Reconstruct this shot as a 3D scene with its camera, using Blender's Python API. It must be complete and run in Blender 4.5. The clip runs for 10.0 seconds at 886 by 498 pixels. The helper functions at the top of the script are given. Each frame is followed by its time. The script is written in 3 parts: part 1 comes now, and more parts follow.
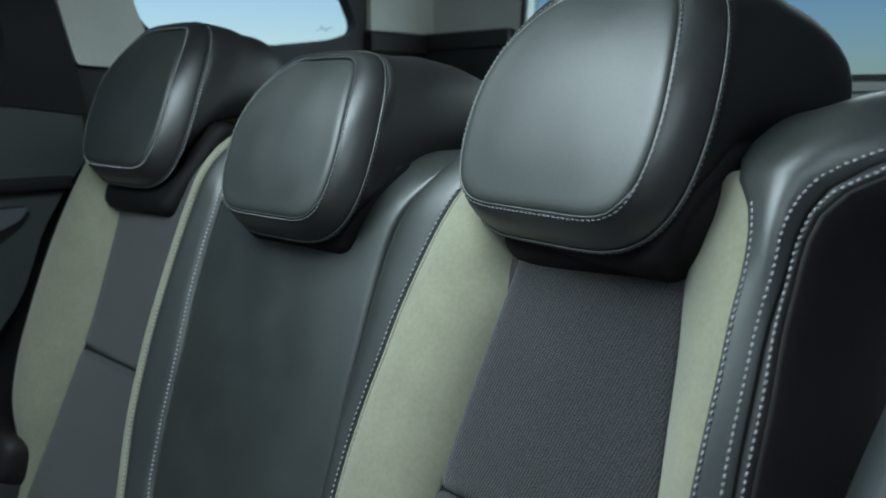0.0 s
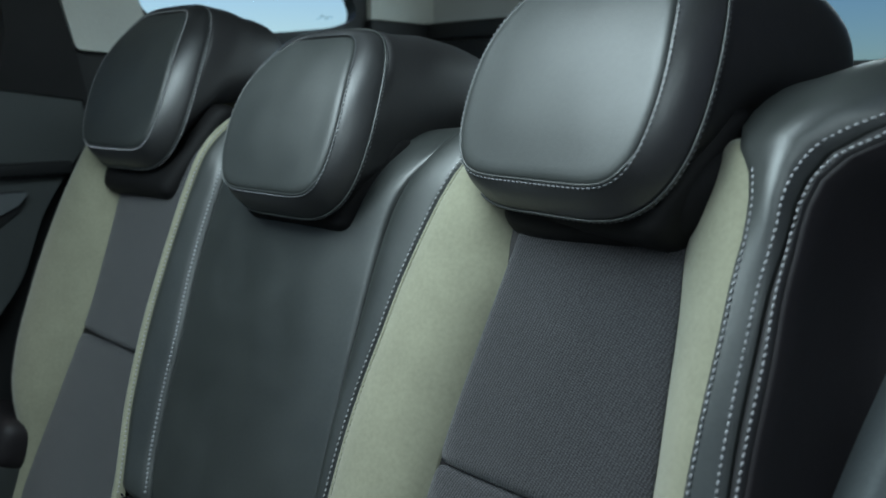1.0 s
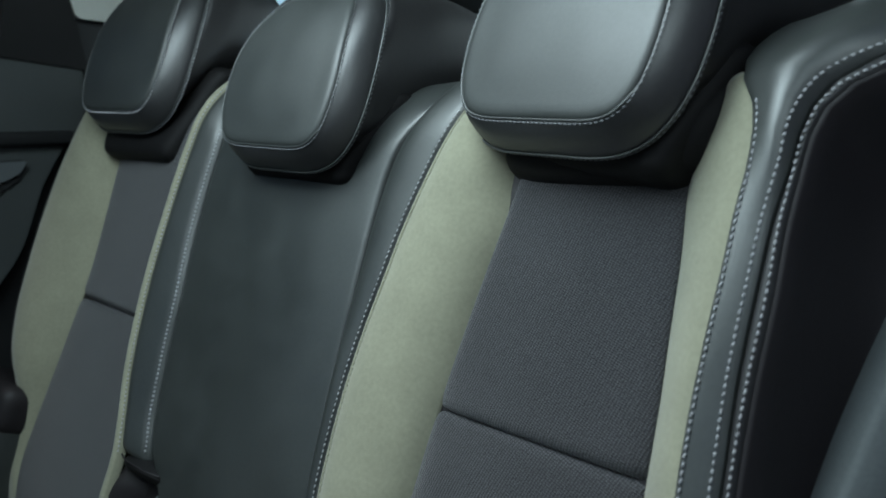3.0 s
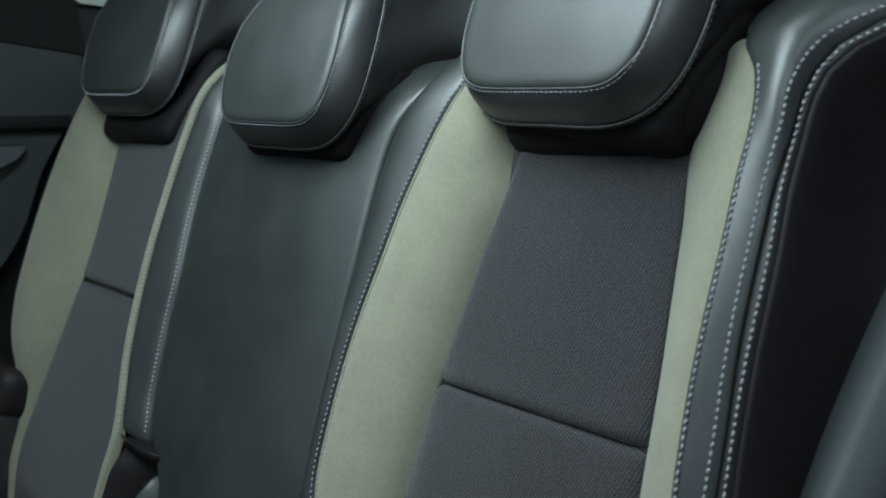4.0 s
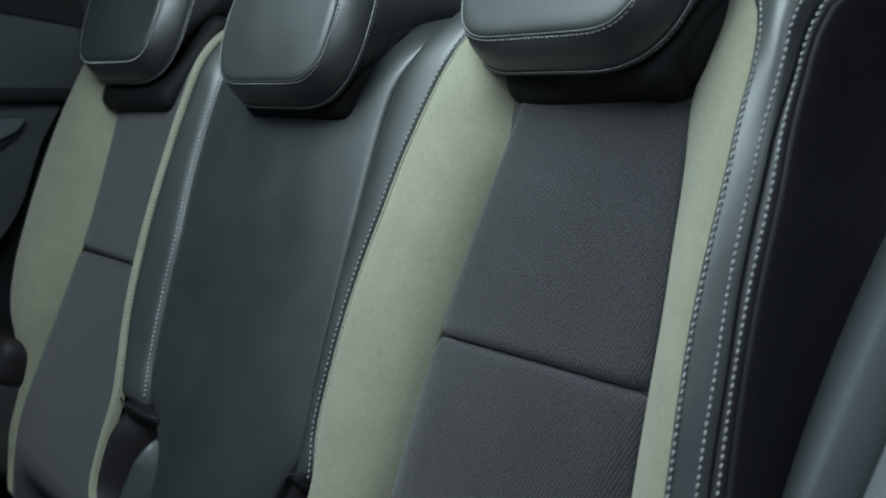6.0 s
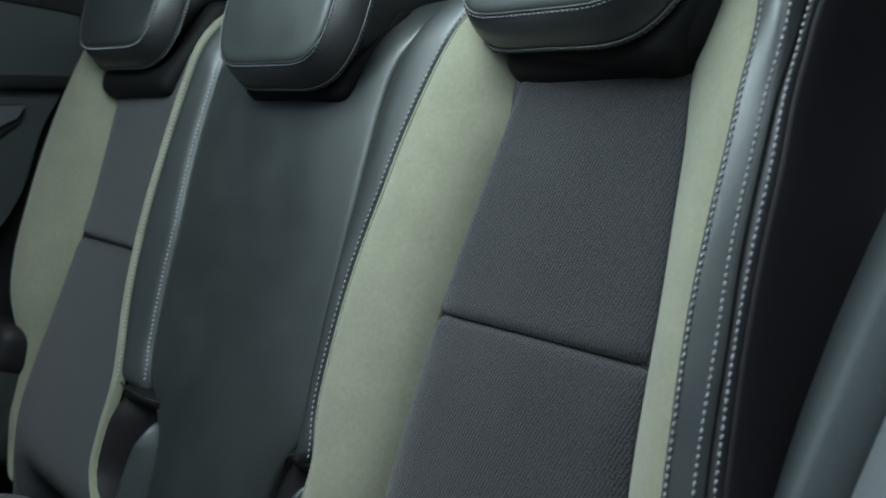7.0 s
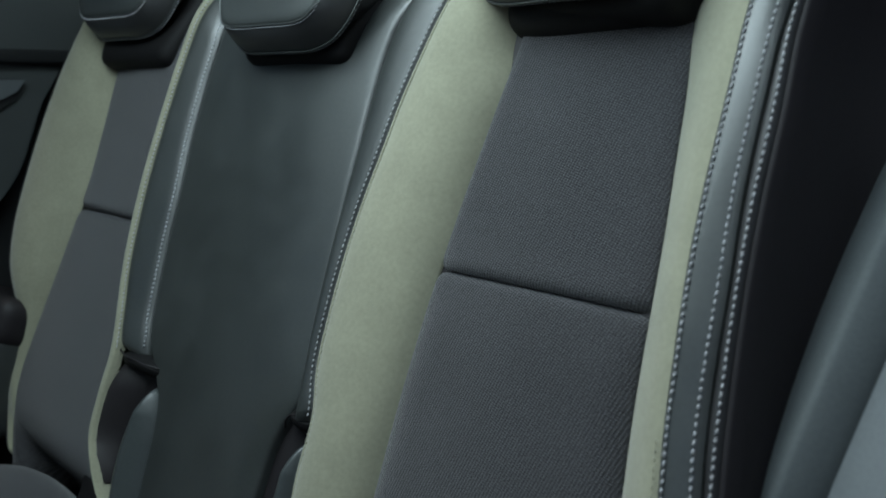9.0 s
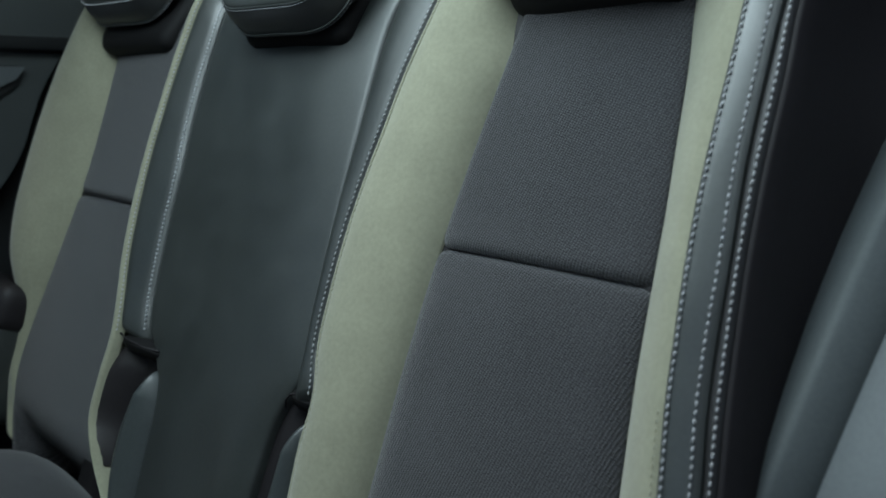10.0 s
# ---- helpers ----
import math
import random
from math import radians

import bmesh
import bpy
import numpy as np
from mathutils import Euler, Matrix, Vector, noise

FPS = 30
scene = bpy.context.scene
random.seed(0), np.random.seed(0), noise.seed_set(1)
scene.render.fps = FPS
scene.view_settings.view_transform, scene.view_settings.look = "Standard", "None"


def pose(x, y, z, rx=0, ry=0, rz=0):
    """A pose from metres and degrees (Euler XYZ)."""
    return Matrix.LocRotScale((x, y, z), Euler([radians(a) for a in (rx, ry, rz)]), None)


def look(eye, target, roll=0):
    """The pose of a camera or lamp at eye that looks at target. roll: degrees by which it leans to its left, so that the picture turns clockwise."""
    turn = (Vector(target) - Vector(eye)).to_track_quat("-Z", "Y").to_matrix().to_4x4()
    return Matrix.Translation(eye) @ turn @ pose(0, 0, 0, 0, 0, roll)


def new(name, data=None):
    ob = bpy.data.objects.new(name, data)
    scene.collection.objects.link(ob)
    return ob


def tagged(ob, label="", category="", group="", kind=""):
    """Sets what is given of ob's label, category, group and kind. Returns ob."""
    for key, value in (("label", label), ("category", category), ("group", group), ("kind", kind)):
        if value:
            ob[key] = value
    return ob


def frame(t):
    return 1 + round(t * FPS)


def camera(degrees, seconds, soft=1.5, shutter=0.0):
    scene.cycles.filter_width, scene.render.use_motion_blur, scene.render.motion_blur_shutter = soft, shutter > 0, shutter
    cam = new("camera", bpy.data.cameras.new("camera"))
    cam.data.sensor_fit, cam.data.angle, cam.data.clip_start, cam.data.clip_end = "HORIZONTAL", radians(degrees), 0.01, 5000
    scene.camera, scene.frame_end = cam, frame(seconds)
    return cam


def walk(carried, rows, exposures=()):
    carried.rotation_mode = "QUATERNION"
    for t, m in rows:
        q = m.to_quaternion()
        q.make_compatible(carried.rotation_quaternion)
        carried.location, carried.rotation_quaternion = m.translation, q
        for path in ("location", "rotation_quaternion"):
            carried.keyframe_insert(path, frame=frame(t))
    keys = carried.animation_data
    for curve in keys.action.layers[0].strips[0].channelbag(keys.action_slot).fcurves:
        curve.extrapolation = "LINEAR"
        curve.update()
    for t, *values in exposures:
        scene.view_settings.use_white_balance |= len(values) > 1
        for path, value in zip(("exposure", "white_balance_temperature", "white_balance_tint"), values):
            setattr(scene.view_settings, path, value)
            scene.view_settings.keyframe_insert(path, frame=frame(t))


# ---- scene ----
cam = camera(57.0, 10.0, soft=1.8)
cam.data.dof.use_dof, cam.data.dof.focus_distance, cam.data.dof.aperture_fstop = True, 0.78, 5.6
PATH = [
    (0, (0.7859, -0.5290, 1.0942), (-0.5739, 0.8930, 0.7332), -0.08),
    (0.5, (0.7868, -0.5297, 1.0821), (-0.5727, 0.8921, 0.7206), -0.04),
    (1, (0.7878, -0.5307, 1.0705), (-0.5717, 0.8907, 0.7079), 0.00),
    (1.5, (0.7887, -0.5316, 1.0591), (-0.5710, 0.8890, 0.6948), 0.03),
    (2, (0.7894, -0.5324, 1.0477), (-0.5703, 0.8874, 0.6811), 0.04),
    (2.5, (0.7901, -0.5331, 1.0363), (-0.5698, 0.8859, 0.6669), 0.04),
    (4, (0.7916, -0.5347, 1.0031), (-0.5678, 0.8824, 0.6238), 0.01),
    (4.5, (0.7922, -0.5353, 0.9928), (-0.5668, 0.8813, 0.6101), 0.00),
    (5, (0.7928, -0.5361, 0.9829), (-0.5658, 0.8802, 0.5972), -0.00),
    (5.5, (0.7935, -0.5369, 0.9736), (-0.5646, 0.8789, 0.5849), -0.00),
    (7, (0.7962, -0.5397, 0.9474), (-0.5613, 0.8747, 0.5512), 0.01),
    (7.5, (0.7970, -0.5404, 0.9389), (-0.5604, 0.8733, 0.5403), 0.02),
    (8, (0.7978, -0.5410, 0.9301), (-0.5598, 0.8720, 0.5292), 0.03),
    (8.5, (0.7985, -0.5415, 0.9210), (-0.5592, 0.8708, 0.5179), 0.05),
    (9, (0.7990, -0.5421, 0.9117), (-0.5585, 0.8697, 0.5065), 0.07),
    (9.5, (0.7995, -0.5433, 0.9023), (-0.5574, 0.8685, 0.4955), 0.12),
    (10, (0.8002, -0.5456, 0.8933), (-0.5552, 0.8668, 0.4858), 0.19),
]
walk(cam, [(t, look(eye, target, roll)) for t, eye, target, roll in PATH])

# ---------------------------------------------------------------- light
world = bpy.data.worlds.new("sky")
scene.world = world
world.use_nodes = True
wn = world.node_tree
sky = wn.nodes.new("ShaderNodeTexSky")
sky.sky_type = "NISHITA"
sky.sun_disc = False
sky.sun_elevation = radians(67)
sky.sun_rotation = radians(256)
sky.air_density, sky.dust_density, sky.ozone_density = 1.0, 0.4, 2.0
bg = wn.nodes["Background"]
bg.inputs["Strength"].default_value = 0.12
wn.links.new(sky.outputs["Color"], bg.inputs["Color"])

sun = new("sun", bpy.data.lights.new("sun", "SUN"))
sun.data.energy, sun.data.angle, sun.data.color = 0.6, radians(14), (1.0, 0.97, 0.92)
sun.matrix_world = look((-2.0, -0.5, 5.0), (0, 0, 0))


def area(name, eye, target, w, h, watts, color):
    lamp = new(name, bpy.data.lights.new(name, "AREA"))
    lamp.data.shape, lamp.data.size, lamp.data.size_y = "RECTANGLE", w, h
    lamp.data.energy, lamp.data.color = watts, color
    lamp.matrix_world = look(eye, target)
    return lamp


# the sky's light through the open door and the glass roof
area("door_daylight", (0.95, -0.50, 1.43), (0.40, 0.0, 0.80), 0.36, 0.4, 1.6, (0.75, 0.94, 0.985))
area("roof_daylight", (0.17, -0.40, 1.485), (0.42, -0.20, 0.5), 0.62, 0.64, 10.4, (0.75, 0.94, 0.985))
# the sky's light through the rear screen and the windscreen
area("rear_daylight", (0.08, 0.985, 1.27), (-0.30, 0.30, 1.25), 0.90, 0.22, 2.4, (0.75, 0.94, 0.985))
area("windscreen_daylight", (0.0, -1.15, 1.27), (0.0, 0.0, 1.02), 1.20, 0.36, 0.4, (0.75, 0.94, 0.985))


# ---------------------------------------------------------------- materials
def material(name, base, rough=0.5, metal=0.0, sheen=0.0, spec=0.5):
    m = bpy.data.materials.new(name)
    m.use_nodes = True
    b = m.node_tree.nodes["Principled BSDF"]
    b.inputs["Base Color"].default_value = (*base, 1)
    b.inputs["Roughness"].default_value = rough
    b.inputs["Metallic"].default_value = metal
    b.inputs["Specular IOR Level"].default_value = spec
    if sheen:
        b.inputs["Sheen Weight"].default_value = sheen
        b.inputs["Sheen Roughness"].default_value = 0.5
    return m


def node(m, kind, **values):
    n = m.node_tree.nodes.new(kind)
    for k, v in values.items():
        n.inputs[k].default_value = v
    return n


def link(m, a, b):
    m.node_tree.links.new(a, b)


def coordinates(m, uv=False):
    n = m.node_tree.nodes.new("ShaderNodeTexCoord")
    return n.outputs["UV"] if uv else n.outputs["Object"]


def mottle(m, base, amount=0.25, scale=14.0, fine=160.0, rough=(0.4, 0.55), uv=False):
    """Colour and gloss that vary at two scales."""
    b = m.node_tree.nodes["Principled BSDF"]
    at = coordinates(m, uv)
    big = node(m, "ShaderNodeTexNoise", Scale=scale, Detail=3.0)
    small = node(m, "ShaderNodeTexNoise", Scale=fine, Detail=2.0)
    link(m, at, big.inputs["Vector"])
    link(m, at, small.inputs["Vector"])
    both = m.node_tree.nodes.new("ShaderNodeMath")
    both.operation = "ADD"
    link(m, big.outputs["Fac"], both.inputs[0])
    link(m, small.outputs["Fac"], both.inputs[1])
    ramp = node(m, "ShaderNodeMapRange")
    ramp.inputs["From Min"].default_value, ramp.inputs["From Max"].default_value = 0.6, 1.4
    ramp.inputs["To Min"].default_value, ramp.inputs["To Max"].default_value = 1 - amount, 1 + amount
    link(m, both.outputs[0], ramp.inputs["Value"])
    tint = m.node_tree.nodes.new("ShaderNodeVectorMath")
    tint.operation = "SCALE"
    tint.inputs[0].default_value = base
    link(m, ramp.outputs[0], tint.inputs["Scale"])
    link(m, tint.outputs[0], b.inputs["Base Color"])
    gloss = node(m, "ShaderNodeMapRange")
    gloss.inputs["From Min"].default_value, gloss.inputs["From Max"].default_value = 0.3, 0.7
    gloss.inputs["To Min"].default_value, gloss.inputs["To Max"].default_value = rough
    link(m, big.outputs["Fac"], gloss.inputs["Value"])
    link(m, gloss.outputs[0], b.inputs["Roughness"])
    return at


def relief(m, height, strength, distance):
    bump = node(m, "ShaderNodeBump", Strength=strength, Distance=distance)
    link(m, height, bump.inputs["Height"])
    link(m, bump.outputs[0], m.node_tree.nodes["Principled BSDF"].inputs["Normal"])


def leather(name, base, rough, spec=1.0):
    m = material(name, base, sum(rough) / 2, spec=spec)
    at = mottle(m, base, 0.20, 14.0, 260.0, rough)
    grain = node(m, "ShaderNodeTexVoronoi", Scale=520.0)
    grain.feature = "DISTANCE_TO_EDGE"
    link(m, at, grain.inputs["Vector"])
    folds = node(m, "ShaderNodeTexNoise", Scale=38.0, Detail=3.0)
    link(m, at, folds.inputs["Vector"])
    mix = m.node_tree.nodes.new("ShaderNodeMath")
    mix.operation = "MULTIPLY_ADD"
    link(m, folds.outputs["Fac"], mix.inputs[0])
    mix.inputs[1].default_value = 1.6
    link(m, grain.outputs["Distance"], mix.inputs[2])
    # fine creases drawn out along the hide
    drawn = node(m, "ShaderNodeMapping")
    drawn.inputs["Scale"].default_value = (1.0, 1.0, 0.07)
    link(m, at, drawn.inputs["Vector"])
    streak = node(m, "ShaderNodeTexNoise", Scale=230.0, Detail=2.0)
    link(m, drawn.outputs[0], streak.inputs["Vector"])
    both = m.node_tree.nodes.new("ShaderNodeMath")
    both.operation = "MULTIPLY_ADD"
    link(m, streak.outputs["Fac"], both.inputs[0])
    both.inputs[1].default_value = 0.9
    link(m, mix.outputs[0], both.inputs[2])
    relief(m, both.outputs[0], 0.16, 0.0008)
    return m


def suede(name, base):
    m = material(name, base, 0.95, sheen=0.35, spec=0.15)
    at = mottle(m, base, 0.13, 26.0, 240.0, (0.9, 1.0))
    nap = node(m, "ShaderNodeTexNoise", Scale=950.0, Detail=2.0)
    link(m, at, nap.inputs["Vector"])
    relief(m, nap.outputs["Fac"], 0.35, 0.0008)
    return m


def knit(name, base):
    """Woven cloth with slanting rows of small dimples."""
    m = material(name, base, 0.85, sheen=0.25, spec=0.3)
    b = m.node_tree.nodes["Principled BSDF"]
    uv = coordinates(m, True)
    turn = node(m, "ShaderNodeMapping")
    turn.inputs["Rotation"].default_value = (0, 0, radians(16))
    link(m, uv, turn.inputs["Vector"])
    drawn = node(m, "ShaderNodeMapping")
    drawn.inputs["Scale"].default_value = (0.72, 1.0, 1.0)
    link(m, turn.outputs[0], drawn.inputs["Vector"])
    weave = node(m, "ShaderNodeTexVoronoi", Scale=500.0, Randomness=0.22)
    link(m, drawn.outputs[0], weave.inputs["Vector"])
    big = node(m, "ShaderNodeTexNoise", Scale=11.0, Detail=3.0)
    link(m, uv, big.inputs["Vector"])
    dots = node(m, "ShaderNodeMapRange")
    dots.inputs["From Min"].default_value, dots.inputs["From Max"].default_value = 0.15, 0.6
    dots.inputs["To Min"].default_value, dots.inputs["To Max"].default_value = 1.62, 0.50
    link(m, weave.outputs["Distance"], dots.inputs["Value"])
    wide = node(m, "ShaderNodeMapRange")
    wide.inputs["To Min"].default_value, wide.inputs["To Max"].default_value = 0.8, 1.2
    link(m, big.outputs["Fac"], wide.inputs["Value"])
    times = m.node_tree.nodes.new("ShaderNodeMath")
    times.operation = "MULTIPLY"
    link(m, dots.outputs[0], times.inputs[0])
    link(m, wide.outputs[0], times.inputs[1])
    tint = m.node_tree.nodes.new("ShaderNodeVectorMath")
    tint.operation = "SCALE"
    tint.inputs[0].default_value = base
    link(m, times.outputs[0], tint.inputs["Scale"])
    link(m, tint.outputs[0], b.inputs["Base Color"])
    flip = m.node_tree.nodes.new("ShaderNodeMath")
    flip.operation = "SUBTRACT"
    flip.inputs[0].default_value = 1.0
    link(m, weave.outputs["Distance"], flip.inputs[1])
    relief(m, flip.outputs[0], 0.9, 0.0016)
    return m


def grained_plastic(name, base, rough=(0.5, 0.65)):
    m = material(name, base, 0.6)
    at = mottle(m, base, 0.12, 7.0, 300.0, rough)
    grain = node(m, "ShaderNodeTexNoise", Scale=700.0, Detail=2.0)
    link(m, at, grain.inputs["Vector"])
    relief(m, grain.outputs["Fac"], 0.25, 0.0006)
    return m


LEATHER = leather("charcoal_leather", (0.0305, 0.0345, 0.0330), (0.37, 0.47))
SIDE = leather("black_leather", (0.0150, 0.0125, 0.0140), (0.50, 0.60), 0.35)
# shells share the charcoal leather, darkened here for shade; the welt is truly darker
SHELL = leather("dark_shaded_leather", (0.0175, 0.0170, 0.0180), (0.46, 0.56), 0.65)
FACE = leather("charcoal_headrest_leather", (0.0305, 0.0345, 0.0330), (0.47, 0.57))
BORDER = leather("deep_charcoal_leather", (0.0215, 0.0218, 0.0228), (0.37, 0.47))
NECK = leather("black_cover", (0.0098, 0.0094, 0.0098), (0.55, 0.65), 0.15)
SUEDE = suede("sage_suede", (0.272, 0.266, 0.193))
KNIT = knit("graphite_knit", (0.0386, 0.0378, 0.0415))
HINGE = grained_plastic("slate_hinge_plastic", (0.050, 0.057, 0.058), (0.30, 0.42))
THREAD = material("grey_thread", (0.41, 0.412, 0.43), 0.75)
MID_THREAD = material("mid_grey_thread", (0.155, 0.16, 0.17), 0.75)
PLASTIC = grained_plastic("dark_grey_plastic", (0.056, 0.063, 0.063))
DEEP = grained_plastic("deep_black_plastic", (0.0045, 0.0045, 0.0050), (0.7, 0.8))
BLACK = grained_plastic("black_plastic", (0.012, 0.013, 0.014))
PILLAR = grained_plastic("light_grey_trim", (0.60, 0.61, 0.56), (0.7, 0.85))
SLATE = grained_plastic("slate_lining", (0.084, 0.095, 0.098), (0.62, 0.78))
TRIM = grained_plastic("slate_grey_trim", (0.108, 0.120, 0.126), (0.45, 0.6))
CARPET = suede("charcoal_carpet", (0.03, 0.031, 0.032))
LINER = suede("grey_headliner_cloth", (0.15, 0.15, 0.145))
PLASTER = grained_plastic("grey_plaster", (0.28, 0.262, 0.285), (0.8, 0.9))
GLASS = material("window_glass", (0.75, 0.9, 0.95), 0.0)
GLASS.node_tree.nodes["Principled BSDF"].inputs["Transmission Weight"].default_value = 1.0
GLASS.node_tree.nodes["Principled BSDF"].inputs["IOR"].default_value = 1.02
TINTED = material("tinted_glass", (0.28, 0.42, 0.52), 0.0)
TINTED.node_tree.nodes["Principled BSDF"].inputs["Transmission Weight"].default_value = 1.0
TINTED.node_tree.nodes["Principled BSDF"].inputs["IOR"].default_value = 1.02
MARK = TINTED.copy()
MARK.name = "grey_print"
MARK.node_tree.nodes["Principled BSDF"].inputs["Base Color"].default_value = (0.80, 0.86, 0.89, 1)
PRIVACY = TINTED.copy()
PRIVACY.name = "privacy_glass"
PRIVACY.node_tree.nodes["Principled BSDF"].inputs["Base Color"].default_value = (0.14, 0.15, 0.14, 1)


# ---------------------------------------------------------------- mesh helpers
def part(name, bm, mat, parent=None, label="", smooth=True):
    bmesh.ops.recalc_face_normals(bm, faces=bm.faces[:])
    me = bpy.data.meshes.new(name)
    bm.to_mesh(me)
    bm.free()
    me.materials.append(mat)
    if smooth:
        me.polygons.foreach_set("use_smooth", [True] * len(me.polygons))
    ob = new(name, me)
    if parent:
        ob.parent = parent
    if label:
        ob["label"] = label
    return ob


def thing(name, label, category, group="", kind="", at=(0, 0, 0)):
    ob = new(name)
    ob.location = at
    bpy.context.view_layer.update()
    return tagged(ob, label, category, group, kind)


def curve(*knots):
    """A smooth function through (s, value) knots in rising s."""
    xs, ys = np.array([k[0] for k in knots]), np.array([k[1] for k in knots])
    m = np.gradient(ys, xs)

    def at(s):
        i = int(np.clip(np.searchsorted(xs, s) - 1, 0, len(xs) - 2))
        h = xs[i + 1] - xs[i]
        t = min(max((s - xs[i]) / h, 0.0), 1.0)
        return float((2*t**3 - 3*t**2 + 1)*ys[i] + (t**3 - 2*t**2 + t)*h*m[i] + (3*t**2 - 2*t**3)*ys[i + 1] + (t**3 - t**2)*h*m[i + 1])
    return at


def box(bm, lo, hi, bevel=0.0, segments=2):
    made = bmesh.ops.create_cube(bm, size=1)["verts"]
    for v in made:
        v.co = Vector([lo[i] + (v.co[i] + 0.5) * (hi[i] - lo[i]) for i in range(3)])
    if bevel:
        edges = {e for v in made for e in v.link_edges}
        bmesh.ops.bevel(bm, geom=list(edges), offset=bevel, segments=segments, affect="EDGES", profile=0.6)
    return bm


def tube(points, r, sides=6):
    """A bmesh tube along points."""
    bm = bmesh.new()
    rings = []
    n = len(points)
    for i, p in enumerate(points):
        d = (points[min(i + 1, n - 1)] - points[max(i - 1, 0)]).normalized()
        a = d.orthogonal().normalized() if not rings else (a - d * a.dot(d)).normalized()
        b = d.cross(a)
        rings.append([bm.verts.new(p + r * (math.cos(k * math.tau / sides) * a + math.sin(k * math.tau / sides) * b)) for k in range(sides)])
    for one, two in zip(rings, rings[1:]):
        for k in range(sides):
            bm.faces.new((one[k], one[(k + 1) % sides], two[(k + 1) % sides], two[k]))
    bm.faces.new(rings[0])
    bm.faces.new(rings[-1][::-1])
    return bm


def stitches(points, normals, pitch=0.0056, length=0.0034, width=0.0014, lift=0.0004):
    """A row of short raised threads along points."""
    bm = bmesh.new()
    gone, want = 0.0, 0.0
    for i in range(len(points) - 1):
        p, q = points[i], points[i + 1]
        seg = (q - p).length
        if seg < 1e-7:
            continue
        d = (q - p) / seg
        while want <= gone + seg:
            c = p + d * (want - gone)
            n = normals[i]
            side = d.cross(n).normalized() * width * 0.5
            along = d * length * 0.5 * random.uniform(0.88, 1.1) + side * random.uniform(0.15, 0.75)
            up = n * (width * 0.75)
            c = c + n * lift
            ring = [[bm.verts.new(c + along * k + side * a * f + up * b * f) for a, b in ((-1, -0.6), (-0.8, 0.7), (0.8, 0.7), (1, -0.6))] for k, f in ((-1, 0.45), (-0.55, 1), (0.55, 1), (1, 0.45))]
            for r0, r1 in zip(ring, ring[1:]):
                for k in range(4):
                    bm.faces.new((r0[k], r0[(k + 1) % 4], r1[(k + 1) % 4], r1[k]))
            bm.faces.new(ring[0])
            bm.faces.new(ring[-1][::-1])
            want += pitch
        gone += seg
    return bm


# ---------------------------------------------------------------- the backrest's base surface
RECLINE = radians(22)
FOOT = Vector((0, -0.035, 0.747))
ALONG = Vector((0, math.sin(RECLINE), math.cos(RECLINE)))
OUT = Vector((0, -math.cos(RECLINE), math.sin(RECLINE)))
turn_over = curve((-0.65, 0.25), (-0.42, 0.25), (-0.26, 0.245), (-0.12, 0.225), (0, 0.215), (0.12, 0.225), (0.24, 0.245), (0.42, 0.25), (0.50, 0.252), (0.7, 0.264))
TOP_R, TOP_TURN = 0.105, radians(74)


def base(u, s):
    """The place and the outward normal at u across and s up the backrest, which rolls over backwards at its top."""
    s0 = turn_over(u)
    if s <= s0:
        return FOOT + Vector((u, 0, 0)) + ALONG * s, OUT
    a = min((s - s0) / TOP_R, TOP_TURN)
    rest = s - s0 - a * TOP_R
    v = s0 + TOP_R * math.sin(a) + rest * math.cos(a)
    w = -TOP_R * (1 - math.cos(a)) - rest * math.sin(a)
    n = OUT * math.cos(a) + ALONG * math.sin(a)
    return FOOT + Vector((u, 0, 0)) + ALONG * v + OUT * w, n


def on_back(u, s, h):
    p, n = base(u, s)
    return p + n * h


